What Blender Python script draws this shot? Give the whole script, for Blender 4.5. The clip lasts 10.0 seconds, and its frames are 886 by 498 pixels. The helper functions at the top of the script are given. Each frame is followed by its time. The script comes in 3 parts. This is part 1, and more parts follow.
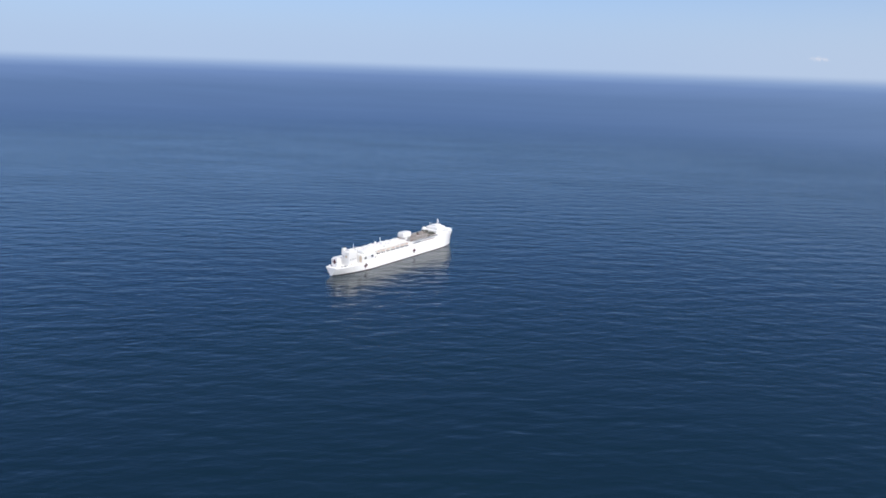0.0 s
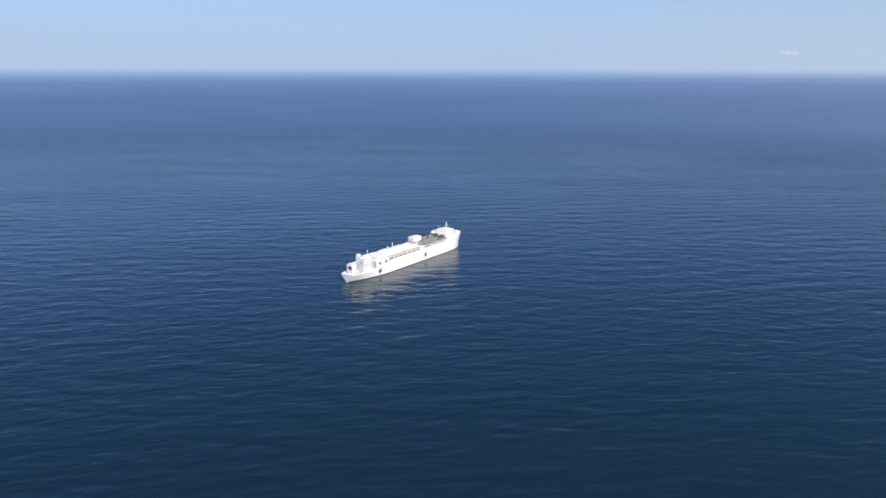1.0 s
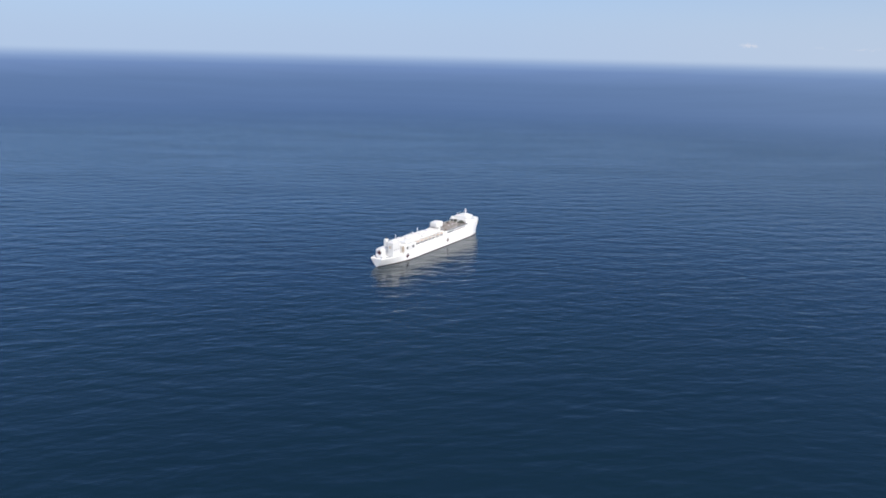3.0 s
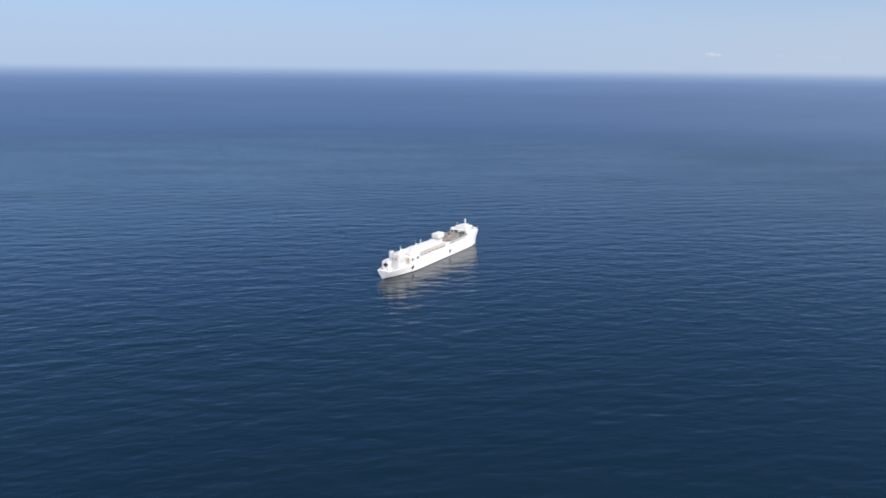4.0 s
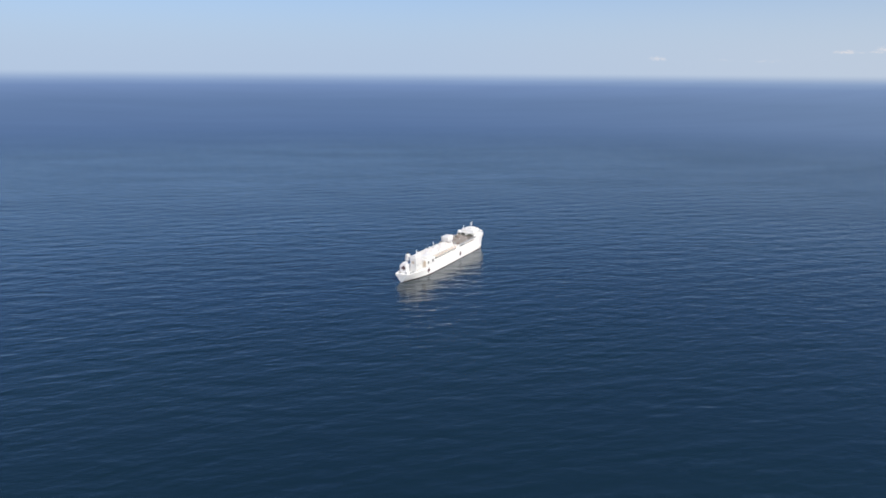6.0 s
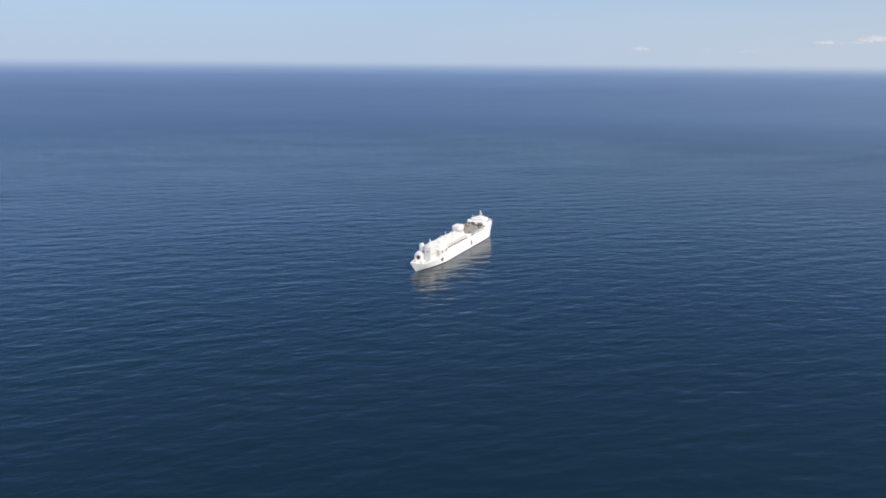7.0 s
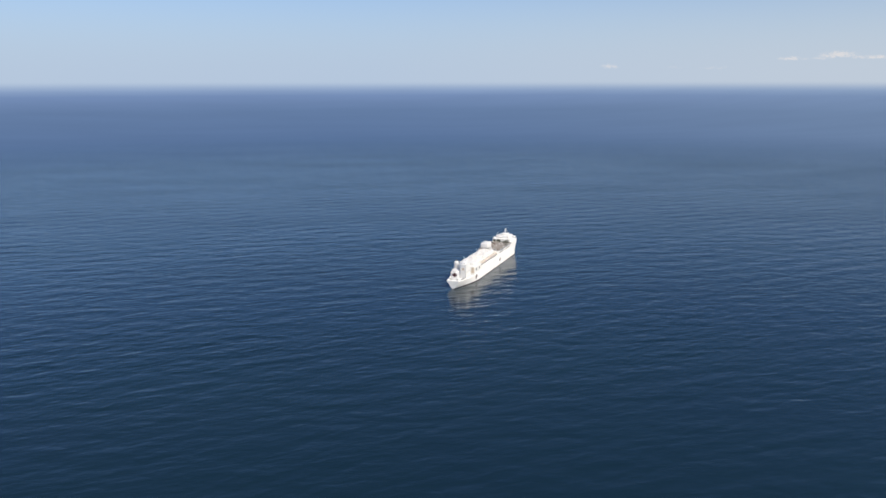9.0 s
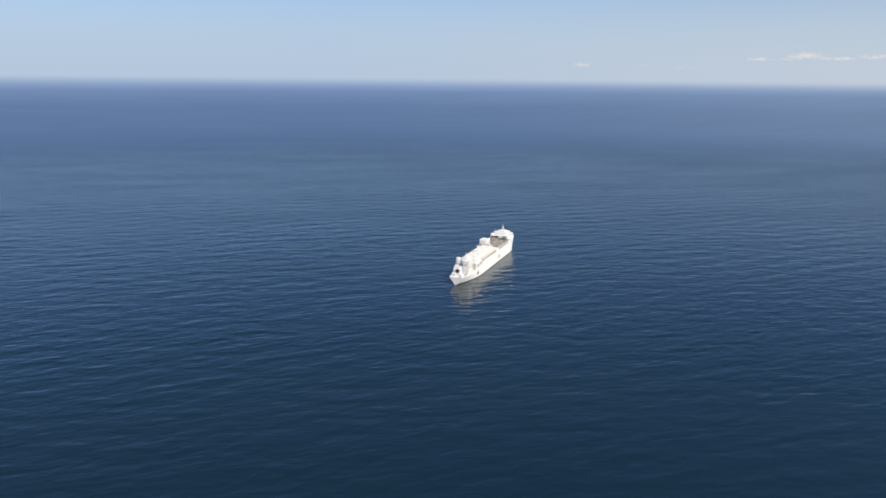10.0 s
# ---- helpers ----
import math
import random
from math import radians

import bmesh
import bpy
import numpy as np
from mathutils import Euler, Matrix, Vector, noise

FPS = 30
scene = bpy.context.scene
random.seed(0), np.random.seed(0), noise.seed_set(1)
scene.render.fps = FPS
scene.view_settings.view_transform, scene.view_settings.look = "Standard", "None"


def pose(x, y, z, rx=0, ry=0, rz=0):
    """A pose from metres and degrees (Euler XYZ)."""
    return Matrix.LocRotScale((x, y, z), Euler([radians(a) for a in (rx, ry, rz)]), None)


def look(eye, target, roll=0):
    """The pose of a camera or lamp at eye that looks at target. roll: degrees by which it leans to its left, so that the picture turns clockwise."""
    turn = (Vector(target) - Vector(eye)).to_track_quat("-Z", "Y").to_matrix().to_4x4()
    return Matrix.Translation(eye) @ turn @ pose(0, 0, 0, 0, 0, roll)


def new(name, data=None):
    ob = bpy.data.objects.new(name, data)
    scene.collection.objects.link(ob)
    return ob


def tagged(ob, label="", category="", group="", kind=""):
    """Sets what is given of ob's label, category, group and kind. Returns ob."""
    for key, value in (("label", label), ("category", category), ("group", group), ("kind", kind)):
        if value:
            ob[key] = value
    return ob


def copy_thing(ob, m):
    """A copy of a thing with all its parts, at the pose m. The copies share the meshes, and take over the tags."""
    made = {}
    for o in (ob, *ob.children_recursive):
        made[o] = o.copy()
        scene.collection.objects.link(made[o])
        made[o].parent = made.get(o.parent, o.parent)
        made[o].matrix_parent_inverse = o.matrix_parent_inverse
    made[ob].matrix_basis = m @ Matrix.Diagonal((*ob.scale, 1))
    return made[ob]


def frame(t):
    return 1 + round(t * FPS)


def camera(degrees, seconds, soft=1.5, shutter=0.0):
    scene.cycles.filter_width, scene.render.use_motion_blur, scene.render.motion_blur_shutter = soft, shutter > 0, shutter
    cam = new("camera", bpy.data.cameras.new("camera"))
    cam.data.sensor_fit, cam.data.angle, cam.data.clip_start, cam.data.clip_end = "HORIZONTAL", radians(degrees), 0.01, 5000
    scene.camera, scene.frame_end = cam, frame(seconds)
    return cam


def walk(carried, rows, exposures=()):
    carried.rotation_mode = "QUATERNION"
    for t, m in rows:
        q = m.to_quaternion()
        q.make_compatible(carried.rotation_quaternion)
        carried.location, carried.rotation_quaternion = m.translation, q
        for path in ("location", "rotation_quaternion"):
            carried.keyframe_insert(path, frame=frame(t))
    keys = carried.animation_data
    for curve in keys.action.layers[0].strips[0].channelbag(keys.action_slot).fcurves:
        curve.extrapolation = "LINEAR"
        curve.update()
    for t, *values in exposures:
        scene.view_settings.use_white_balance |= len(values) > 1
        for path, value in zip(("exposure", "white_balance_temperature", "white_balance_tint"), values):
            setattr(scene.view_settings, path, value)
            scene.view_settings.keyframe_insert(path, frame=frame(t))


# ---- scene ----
cam = camera(58.50, 10.0, soft=1.65)


def flight(x, y, z, yaw, pitch, roll):
    """A camera pose from its place, its heading to the left of +y, its tilt and its lean."""
    return pose(x, y, z) @ pose(0, 0, 0, 0, 0, yaw) @ pose(0, 0, 0, 90 + pitch) @ pose(0, 0, 0, 0, 0, roll)


walk(cam, [
    (0, flight(603.96, -662.35, 246.92, 34.048, -13.326, 1.864)),
    (0.5, flight(589.14, -675.27, 246.42, 33.647, -13.197, 0.175)),
    (1, flight(574.22, -688.04, 245.99, 32.650, -13.009, 0.145)),
    (1.5, flight(559.09, -700.52, 245.69, 32.184, -13.089, 0.241)),
    (2, flight(543.72, -712.73, 245.49, 31.666, -13.554, 0.806)),
    (2.5, flight(528.19, -724.69, 245.35, 30.819, -13.905, 1.300)),
    (4, flight(480.31, -758.12, 244.85, 27.856, -13.069, 0.659)),
    (4.5, flight(464.21, -768.81, 244.57, 26.969, -12.277, 0.395)),
    (5, flight(448.10, -779.38, 244.27, 26.157, -11.728, 0.571)),
    (5.5, flight(432.03, -789.82, 243.96, 25.190, -11.713, 0.801)),
    (6, flight(416.04, -800.06, 243.68, 24.348, -12.695, 0.448)),
    (7.5, flight(368.52, -828.09, 243.46, 22.665, -13.485, 0.737)),
    (8, flight(352.51, -836.85, 243.57, 22.257, -13.439, 0.635)),
    (8.5, flight(336.39, -845.54, 243.70, 21.908, -12.979, 0.271)),
    (9, flight(320.14, -854.20, 243.85, 21.265, -12.057, -0.075)),
    (9.5, flight(303.83, -862.89, 243.98, 20.215, -12.145, 0.105)),
    (10, flight(287.46, -871.62, 244.08, 19.214, -12.284, 0.580)),
], exposures=[(0, 0.42, 6200, 9), (5, 0.42, 6480, 8), (10, 0.42, 6850, 7)])

# ---- light ----
SUN_TO = Vector((0.73, -0.38, 0.75)).normalized()
sun = new("sun", bpy.data.lights.new("sun", "SUN"))
sun.data.energy, sun.data.angle, sun.data.color = 5.0, radians(0.5), (1.0, 0.92, 0.81)
sun.matrix_world = look(SUN_TO * 400, (0, 0, 0))

world = bpy.data.worlds.new("sky")
world.use_nodes = True
scene.world = world
wt = world.node_tree


def wnode(kind, **values):
    n = wt.nodes.new(kind)
    for i, v in values.items():
        n.inputs[int(i[1:])].default_value = v
    return n


def wmath(op, a, b=None):
    n = wt.nodes.new("ShaderNodeMath")
    n.operation = op
    for i, v in enumerate((a, b)):
        if v is None:
            continue
        if isinstance(v, (int, float)):
            n.inputs[i].default_value = v
        else:
            wt.links.new(v, n.inputs[i])
    return n.outputs[0]


sky = wt.nodes.new("ShaderNodeTexSky")
sky.sky_type, sky.sun_disc = "NISHITA", False
sky.sun_elevation = math.asin(SUN_TO.z)
sky.sun_rotation = math.atan2(SUN_TO.x, SUN_TO.y)
sky.altitude, sky.air_density, sky.dust_density, sky.ozone_density = 200, 1.0, 0.1, 4.0
heading = wt.nodes.new("ShaderNodeTexCoord").outputs["Generated"]

# fair-weather clouds low over the horizon: azimuth to the left of +y, elevation, half width, half height in degrees, density
CLOUDS = [
    (9.62, 0.87, 0.7, 0.24, 0.65), (-1.85, 1.31, 0.75, 0.17, 0.85), (-4.7, 1.5, 1.1, 0.27, 1.0), (-8.8, 1.45, 1.2, 0.22, 0.8), (-6.6, 1.35, 1.3, 0.16, 0.8),
    (2.6, 0.75, 1.6, 0.22, 0.35), (-3.4, 1.3, 1.3, 0.14, 0.5), (5.4, 0.8, 1.1, 0.2, 0.3), (-13.0, 1.7, 2.4, 0.4, 0.8),
]
cloud_sum = None
for az, el, wide, high, dense in CLOUDS:
    a, e = radians(az), radians(el)
    right = (math.cos(a), math.sin(a), 0)
    up = (math.sin(a) * math.sin(e), -math.cos(a) * math.sin(e), math.cos(e))
    ahead = (-math.sin(a) * math.cos(e), math.cos(a) * math.cos(e), math.sin(e))
    dots = []
    for axis in (right, up, ahead):
        d = wt.nodes.new("ShaderNodeVectorMath")
        d.operation = "DOT_PRODUCT"
        wt.links.new(heading, d.inputs[0])
        d.inputs[1].default_value = axis
        dots.append(d.outputs["Value"])
    across = wmath("POWER", wmath("ABSOLUTE", wmath("DIVIDE", dots[0], radians(wide))), 2.0)
    over = wmath("DIVIDE", dots[1], radians(high))
    over = wmath("POWER", wmath("MAXIMUM", over, wmath("MULTIPLY", over, -1.8)), 2.0)  # flat below, heaped above
    puff = wmath("EXPONENT", wmath("MULTIPLY", wmath("ADD", across, over), -1.0))
    puff = wmath("MULTIPLY", wmath("MULTIPLY", puff, dense), wmath("GREATER_THAN", dots[2], 0.0))
    cloud_sum = puff if cloud_sum is None else wmath("MAXIMUM", cloud_sum, puff)
stretch = wt.nodes.new("ShaderNodeMapping")
stretch.inputs["Scale"].default_value = (1, 1, 1.7)
wt.links.new(heading, stretch.inputs["Vector"])
tufts = wt.nodes.new("ShaderNodeTexNoise")
tufts.inputs["Scale"].default_value, tufts.inputs["Detail"].default_value, tufts.inputs["Roughness"].default_value = 210, 6, 0.66
wt.links.new(stretch.outputs[0], tufts.inputs["Vector"])
heaps = wt.nodes.new("ShaderNodeMapRange")
for i, v in ((1, 0.32), (2, 0.64), (3, 0.25), (4, 1.6)):
    heaps.inputs[i].default_value = v
wt.links.new(tufts.outputs["Fac"], heaps.inputs[0])
ragged = wmath("MULTIPLY", cloud_sum, heaps.outputs[0])
soft = wt.nodes.new("ShaderNodeMapRange")
soft.interpolation_type = "SMOOTHSTEP"
for i, v in ((1, 0.2), (2, 1.0), (3, 0.0), (4, 0.52)):
    soft.inputs[i].default_value = v
wt.links.new(ragged, soft.inputs[0])
cover = wt.nodes.new("ShaderNodeMix")
cover.data_type = "RGBA"
wt.links.new(soft.outputs[0], cover.inputs["Factor"])
cover.inputs["B"].default_value = (8.6, 7.9, 7.9, 1)
# pale haze low in the air
climb = wt.nodes.new("ShaderNodeSeparateXYZ")
wt.links.new(heading, climb.inputs[0])
thick = wmath("MULTIPLY", wmath("EXPONENT", wmath("MULTIPLY", wmath("POWER", wmath("ABSOLUTE", climb.outputs["Z"]), 2.0), -70.0)), 0.96)
haze = wt.nodes.new("ShaderNodeMix")
haze.data_type = "RGBA"
wt.links.new(thick, haze.inputs["Factor"])
clear_air = wt.nodes.new("ShaderNodeMix")
clear_air.data_type, clear_air.blend_type = "RGBA", "MULTIPLY"
clear_air.inputs["Factor"].default_value = 1.0
wt.links.new(sky.outputs[0], clear_air.inputs["A"])
clear_air.inputs["B"].default_value = (0.69, 0.85, 1.165, 1)
wt.links.new(clear_air.outputs["Result"], haze.inputs["A"])
sunward = wt.nodes.new("ShaderNodeMapRange")  # warmer towards the sun's side
for i, v in ((1, -0.45), (2, 0.3), (3, 0.0), (4, 1.0)):
    sunward.inputs[i].default_value = v
wt.links.new(climb.outputs["X"], sunward.inputs[0])
air = wt.nodes.new("ShaderNodeMix")
air.data_type = "RGBA"
air.inputs["A"].default_value, air.inputs["B"].default_value = (4.4, 5.5, 7.45, 1), (5.25, 5.95, 7.2, 1)
wt.links.new(sunward.outputs[0], air.inputs["Factor"])
wt.links.new(air.outputs["Result"], haze.inputs["B"])
background = wt.nodes["Background"]
background.inputs["Strength"].default_value = 0.0765
wt.links.new(haze.outputs["Result"], cover.inputs["A"])
wt.links.new(cover.outputs["Result"], background.inputs["Color"])


# ---- materials ----
def material(name, base, rough=0.5, metal=0.0, grain=(), bump=0.0, bump_scale=1.0):
    """A painted or bare surface: base colour, roughness, and (scale, strength) layers of colour variation."""
    m = bpy.data.materials.new(name)
    m.use_nodes = True
    t = m.node_tree
    p = t.nodes["Principled BSDF"]
    p.inputs["Roughness"].default_value, p.inputs["Metallic"].default_value = rough, metal
    p.inputs["Base Color"].default_value = (*base, 1)
    place = t.nodes.new("ShaderNodeTexCoord").outputs["Object"]
    colour = None
    for scale, strength, dark in grain:
        n = t.nodes.new("ShaderNodeTexNoise")
        n.inputs["Scale"].default_value, n.inputs["Detail"].default_value = scale, 5
        t.links.new(place, n.inputs["Vector"])
        r = t.nodes.new("ShaderNodeMapRange")
        for i, v in ((1, 0.42), (2, 0.72), (3, 0.0), (4, strength)):
            r.inputs[i].default_value = v
        t.links.new(n.outputs["Fac"], r.inputs[0])
        x = t.nodes.new("ShaderNodeMix")
        x.data_type = "RGBA"
        x.inputs["A"].default_value, x.inputs["B"].default_value = (*base, 1), (*dark, 1)
        t.links.new(r.outputs[0], x.inputs["Factor"])
        if colour:
            t.links.new(colour, x.inputs["A"])
        colour = x.outputs["Result"]
    if colour:
        t.links.new(colour, p.inputs["Base Color"])
    if bump:
        n = t.nodes.new("ShaderNodeTexNoise")
        n.inputs["Scale"].default_value = bump_scale
        t.links.new(place, n.inputs["Vector"])
        b = t.nodes.new("ShaderNodeBump")
        b.inputs["Strength"].default_value, b.inputs["Distance"].default_value = 0.4, bump
        t.links.new(n.outputs["Fac"], b.inputs["Height"])
        t.links.new(b.outputs[0], p.inputs["Normal"])
    return m


RUST, GRIME = (0.42, 0.27, 0.18), (0.55, 0.53, 0.5)
WHITE = material("white_paint", (0.67, 0.67, 0.665), 0.45, 0, [(0.12, 0.35, GRIME), (0.9, 0.2, GRIME)], 0.03, 0.6)
HULL = material("white_hull_paint", (0.85, 0.848, 0.835), 0.4, 0, [(0.07, 0.25, GRIME), (0.5, 0.1, RUST)], 0.05, 0.35)
DECK = material("pale_deck_paint", (0.72, 0.70, 0.66), 0.75, 0, [(0.1, 0.5, (0.45, 0.43, 0.4)), (1.2, 0.3, GRIME)])
FLIGHT = material("grey_flight_deck", (0.235, 0.205, 0.178), 0.85, 0, [(0.11, 0.85, (0.11, 0.1, 0.088)), (0.6, 0.5, (0.27, 0.255, 0.235))])
RED = material("red_cross_paint", (0.055, 0.014, 0.018), 0.5, 0, [(0.8, 0.4, (0.03, 0.012, 0.014))])
BOOT = material("boot_topping", (0.11, 0.06, 0.05), 0.6, 0, [(0.4, 0.5, (0.05, 0.05, 0.04))])
DARK = material("dark_opening", (0.05, 0.055, 0.06), 0.7, 0, [(1.0, 0.4, (0.02, 0.02, 0.02))])
STEEL = material("grey_steel", (0.33, 0.34, 0.35), 0.5, 0.3, [(1.0, 0.4, (0.2, 0.2, 0.2))])
SOOT = material("sooty_black", (0.03, 0.03, 0.03), 0.8, 0, [(1.0, 0.4, (0.06, 0.05, 0.05))])
ORANGE = material("faded_orange_canopy", (0.57, 0.43, 0.34), 0.6, 0, [(1.0, 0.3, (0.48, 0.3, 0.21))])
TAN = material("tan_paint_and_shade", (0.5, 0.42, 0.34), 0.8, 0, [(1.0, 0.3, (0.4, 0.34, 0.28))])
BROWN = material("brown_weathered_paint", (0.16, 0.1, 0.08), 0.7, 0, [(1.0, 0.4, (0.08, 0.06, 0.05))])
OLIVE = material("olive_drab_paint", (0.07, 0.075, 0.06), 0.6, 0, [(0.8, 0.4, (0.04, 0.045, 0.04))])
LINE = material("white_deck_line", (0.75, 0.75, 0.72), 0.7, 0, [(1.5, 0.5, (0.4, 0.39, 0.36))])


def sea_material(name="sea_water"):
    """Deep open-sea water: dark blue body, dielectric gloss, chop at five scales with crests along one heading."""
    m = bpy.data.materials.new(name)
    m.use_nodes = True
    t = m.node_tree
    p = t.nodes["Principled BSDF"]
    p.inputs["IOR"].default_value = 1.333
    place = t.nodes.new("ShaderNodeTexCoord").outputs["Object"]
    # broad patches of ruffled and slick water
    patch = t.nodes.new("ShaderNodeTexNoise")
    patch.inputs["Scale"].default_value, patch.inputs["Detail"].default_value = 0.004, 3
    t.links.new(place, patch.inputs["Vector"])
    hue = t.nodes.new("ShaderNodeMix")
    hue.data_type = "RGBA"
    hue.inputs["A"].default_value, hue.inputs["B"].default_value = (0.0039, 0.0136, 0.025, 1), (0.0042, 0.0164, 0.0243, 1)
    t.links.new(patch.outputs["Fac"], hue.inputs["Factor"])
    t.links.new(hue.outputs["Result"], p.inputs["Base Color"])
    # unresolved ripples widen the gloss; slicks and cat's-paws lie along the wind
    drift = t.nodes.new("ShaderNodeMapping")
    drift.vector_type = "TEXTURE"
    drift.inputs["Rotation"].default_value = (0, 0, radians(CREST - 8))
    drift.inputs["Scale"].default_value = (420.0, 150.0, 100.0)
    t.links.new(place, drift.inputs["Vector"])
    paws = t.nodes.new("ShaderNodeTexNoise")
    paws.inputs["Scale"].default_value, paws.inputs["Detail"].default_value = 1.0, 4
    t.links.new(drift.outputs[0], paws.inputs["Vector"])
    ruffle = t.nodes.new("ShaderNodeMapRange")
    for i, v in ((1, 0.3), (2, 0.7), (3, 0.172), (4, 0.22)):
        ruffle.inputs[i].default_value = v
    t.links.new(paws.outputs["Fac"], ruffle.inputs[0])
    t.links.new(ruffle.outputs[0], p.inputs["Roughness"])
    normal = None
    for turn, along, across, height in WAVES:
        g = t.nodes.new("ShaderNodeMapping")
        g.vector_type = "TEXTURE"
        g.inputs["Rotation"].default_value = (0, 0, radians(turn))
        g.inputs["Scale"].default_value = (along, across, 10.0)
        t.links.new(place, g.inputs["Vector"])
        n = t.nodes.new("ShaderNodeTexNoise")
        n.inputs["Scale"].default_value, n.inputs["Detail"].default_value, n.inputs["Distortion"].default_value = 1.0, 1, 0.45
        t.links.new(g.outputs[0], n.inputs["Vector"])
        b = t.nodes.new("ShaderNodeBump")
        b.inputs["Strength"].default_value = 1.0
        b.inputs["Distance"].default_value = height * 0.92
        t.links.new(n.outputs["Fac"], b.inputs["Height"])
        if normal:
            t.links.new(normal, b.inputs["Normal"])
        normal = b.outputs[0]
    t.links.new(normal, p.inputs["Normal"])
    return m


# heading of the crests, reach along and across them, height
CREST = 39.0
WAVES = [
    (CREST - 9, 52.0, 21.0, 0.75), (CREST + 8, 25.0, 12.5, 0.62), (CREST - 5, 15.5, 8.0, 0.3), (CREST + 18, 10.5, 5.4, 0.19), (CREST - 22, 7.0, 3.6, 0.09),
]


def haze_glow_material(air):
    """Far water: the sea's own surface close in, melting into haze painted as emission, and into the sky above."""
    m = sea_material("glowing_far_sea")
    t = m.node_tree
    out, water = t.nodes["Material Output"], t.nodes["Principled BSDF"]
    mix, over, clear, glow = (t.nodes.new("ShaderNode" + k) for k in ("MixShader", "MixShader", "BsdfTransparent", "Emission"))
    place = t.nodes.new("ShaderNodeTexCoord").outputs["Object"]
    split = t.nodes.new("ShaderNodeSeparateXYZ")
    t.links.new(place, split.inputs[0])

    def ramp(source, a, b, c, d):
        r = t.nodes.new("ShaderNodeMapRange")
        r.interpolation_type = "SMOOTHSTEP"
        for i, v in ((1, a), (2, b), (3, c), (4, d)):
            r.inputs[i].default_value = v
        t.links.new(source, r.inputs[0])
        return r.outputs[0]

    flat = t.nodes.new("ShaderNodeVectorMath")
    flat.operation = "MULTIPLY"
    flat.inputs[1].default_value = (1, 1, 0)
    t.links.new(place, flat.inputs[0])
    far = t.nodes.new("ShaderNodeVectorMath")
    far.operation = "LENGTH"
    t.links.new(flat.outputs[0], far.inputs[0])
    haze_mix = ramp(far.outputs["Value"], FAR_FROM - 50, FAR_FROM + 1350, 0, 1)
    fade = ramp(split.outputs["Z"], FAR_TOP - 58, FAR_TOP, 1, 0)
    # haze painted by slope: the emission colour pales towards the horizon
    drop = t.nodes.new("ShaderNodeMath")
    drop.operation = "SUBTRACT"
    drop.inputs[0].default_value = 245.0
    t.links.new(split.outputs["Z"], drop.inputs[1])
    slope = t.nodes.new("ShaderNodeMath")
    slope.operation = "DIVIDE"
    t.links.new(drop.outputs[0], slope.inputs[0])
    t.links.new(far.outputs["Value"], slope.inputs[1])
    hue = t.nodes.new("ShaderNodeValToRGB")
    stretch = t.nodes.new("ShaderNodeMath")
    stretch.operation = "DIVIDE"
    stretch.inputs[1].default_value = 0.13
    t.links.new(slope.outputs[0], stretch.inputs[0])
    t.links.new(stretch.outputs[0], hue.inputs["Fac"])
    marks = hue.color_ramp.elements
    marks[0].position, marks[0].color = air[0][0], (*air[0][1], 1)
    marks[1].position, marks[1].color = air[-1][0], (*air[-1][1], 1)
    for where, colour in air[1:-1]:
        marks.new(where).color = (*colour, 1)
    # the painted haze turns paler and greyer towards the sun's side
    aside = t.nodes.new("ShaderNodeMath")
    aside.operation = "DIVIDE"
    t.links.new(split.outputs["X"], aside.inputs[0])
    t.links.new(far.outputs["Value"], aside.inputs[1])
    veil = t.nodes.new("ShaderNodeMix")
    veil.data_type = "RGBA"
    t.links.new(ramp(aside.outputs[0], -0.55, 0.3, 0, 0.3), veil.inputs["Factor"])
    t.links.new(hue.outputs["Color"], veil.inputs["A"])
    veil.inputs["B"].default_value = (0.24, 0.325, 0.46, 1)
    # faint wind streaks in the strength of the glow
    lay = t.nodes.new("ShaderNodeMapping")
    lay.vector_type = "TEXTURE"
    lay.inputs["Rotation"].default_value = (0, 0, radians(CREST - 8))
    lay.inputs["Scale"].default_value = (650.0, 160.0, 160.0)
    t.links.new(place, lay.inputs["Vector"])
    streak = t.nodes.new("ShaderNodeTexNoise")
    streak.inputs["Scale"].default_value, streak.inputs["Detail"].default_value = 1.0, 5
    t.links.new(lay.outputs[0], streak.inputs["Vector"])
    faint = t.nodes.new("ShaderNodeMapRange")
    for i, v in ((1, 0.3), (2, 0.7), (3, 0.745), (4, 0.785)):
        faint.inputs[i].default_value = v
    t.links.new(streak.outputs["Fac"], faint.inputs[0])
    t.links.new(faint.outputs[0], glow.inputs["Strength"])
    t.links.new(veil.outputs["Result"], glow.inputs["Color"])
    t.links.new(haze_mix, mix.inputs["Fac"])
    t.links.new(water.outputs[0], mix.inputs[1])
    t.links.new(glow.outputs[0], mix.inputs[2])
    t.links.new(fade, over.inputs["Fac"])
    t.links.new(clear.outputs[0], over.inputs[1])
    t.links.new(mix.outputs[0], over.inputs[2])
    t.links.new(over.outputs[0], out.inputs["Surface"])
    return m


# ---- sea ----
MIDDLE = (450.0, -780.0)  # under the middle of the flight
FAR_FROM, FAR_TOP = 2350.0, 240.0


def mesh_object(name, verts, faces, mat, smooth=True):
    me = bpy.data.meshes.new(name)
    me.from_pydata(verts, [], faces)
    me.materials.append(mat)
    me.polygons.foreach_set("use_smooth", [smooth] * len(me.polygons))
    me.update()
    return new(name, me)


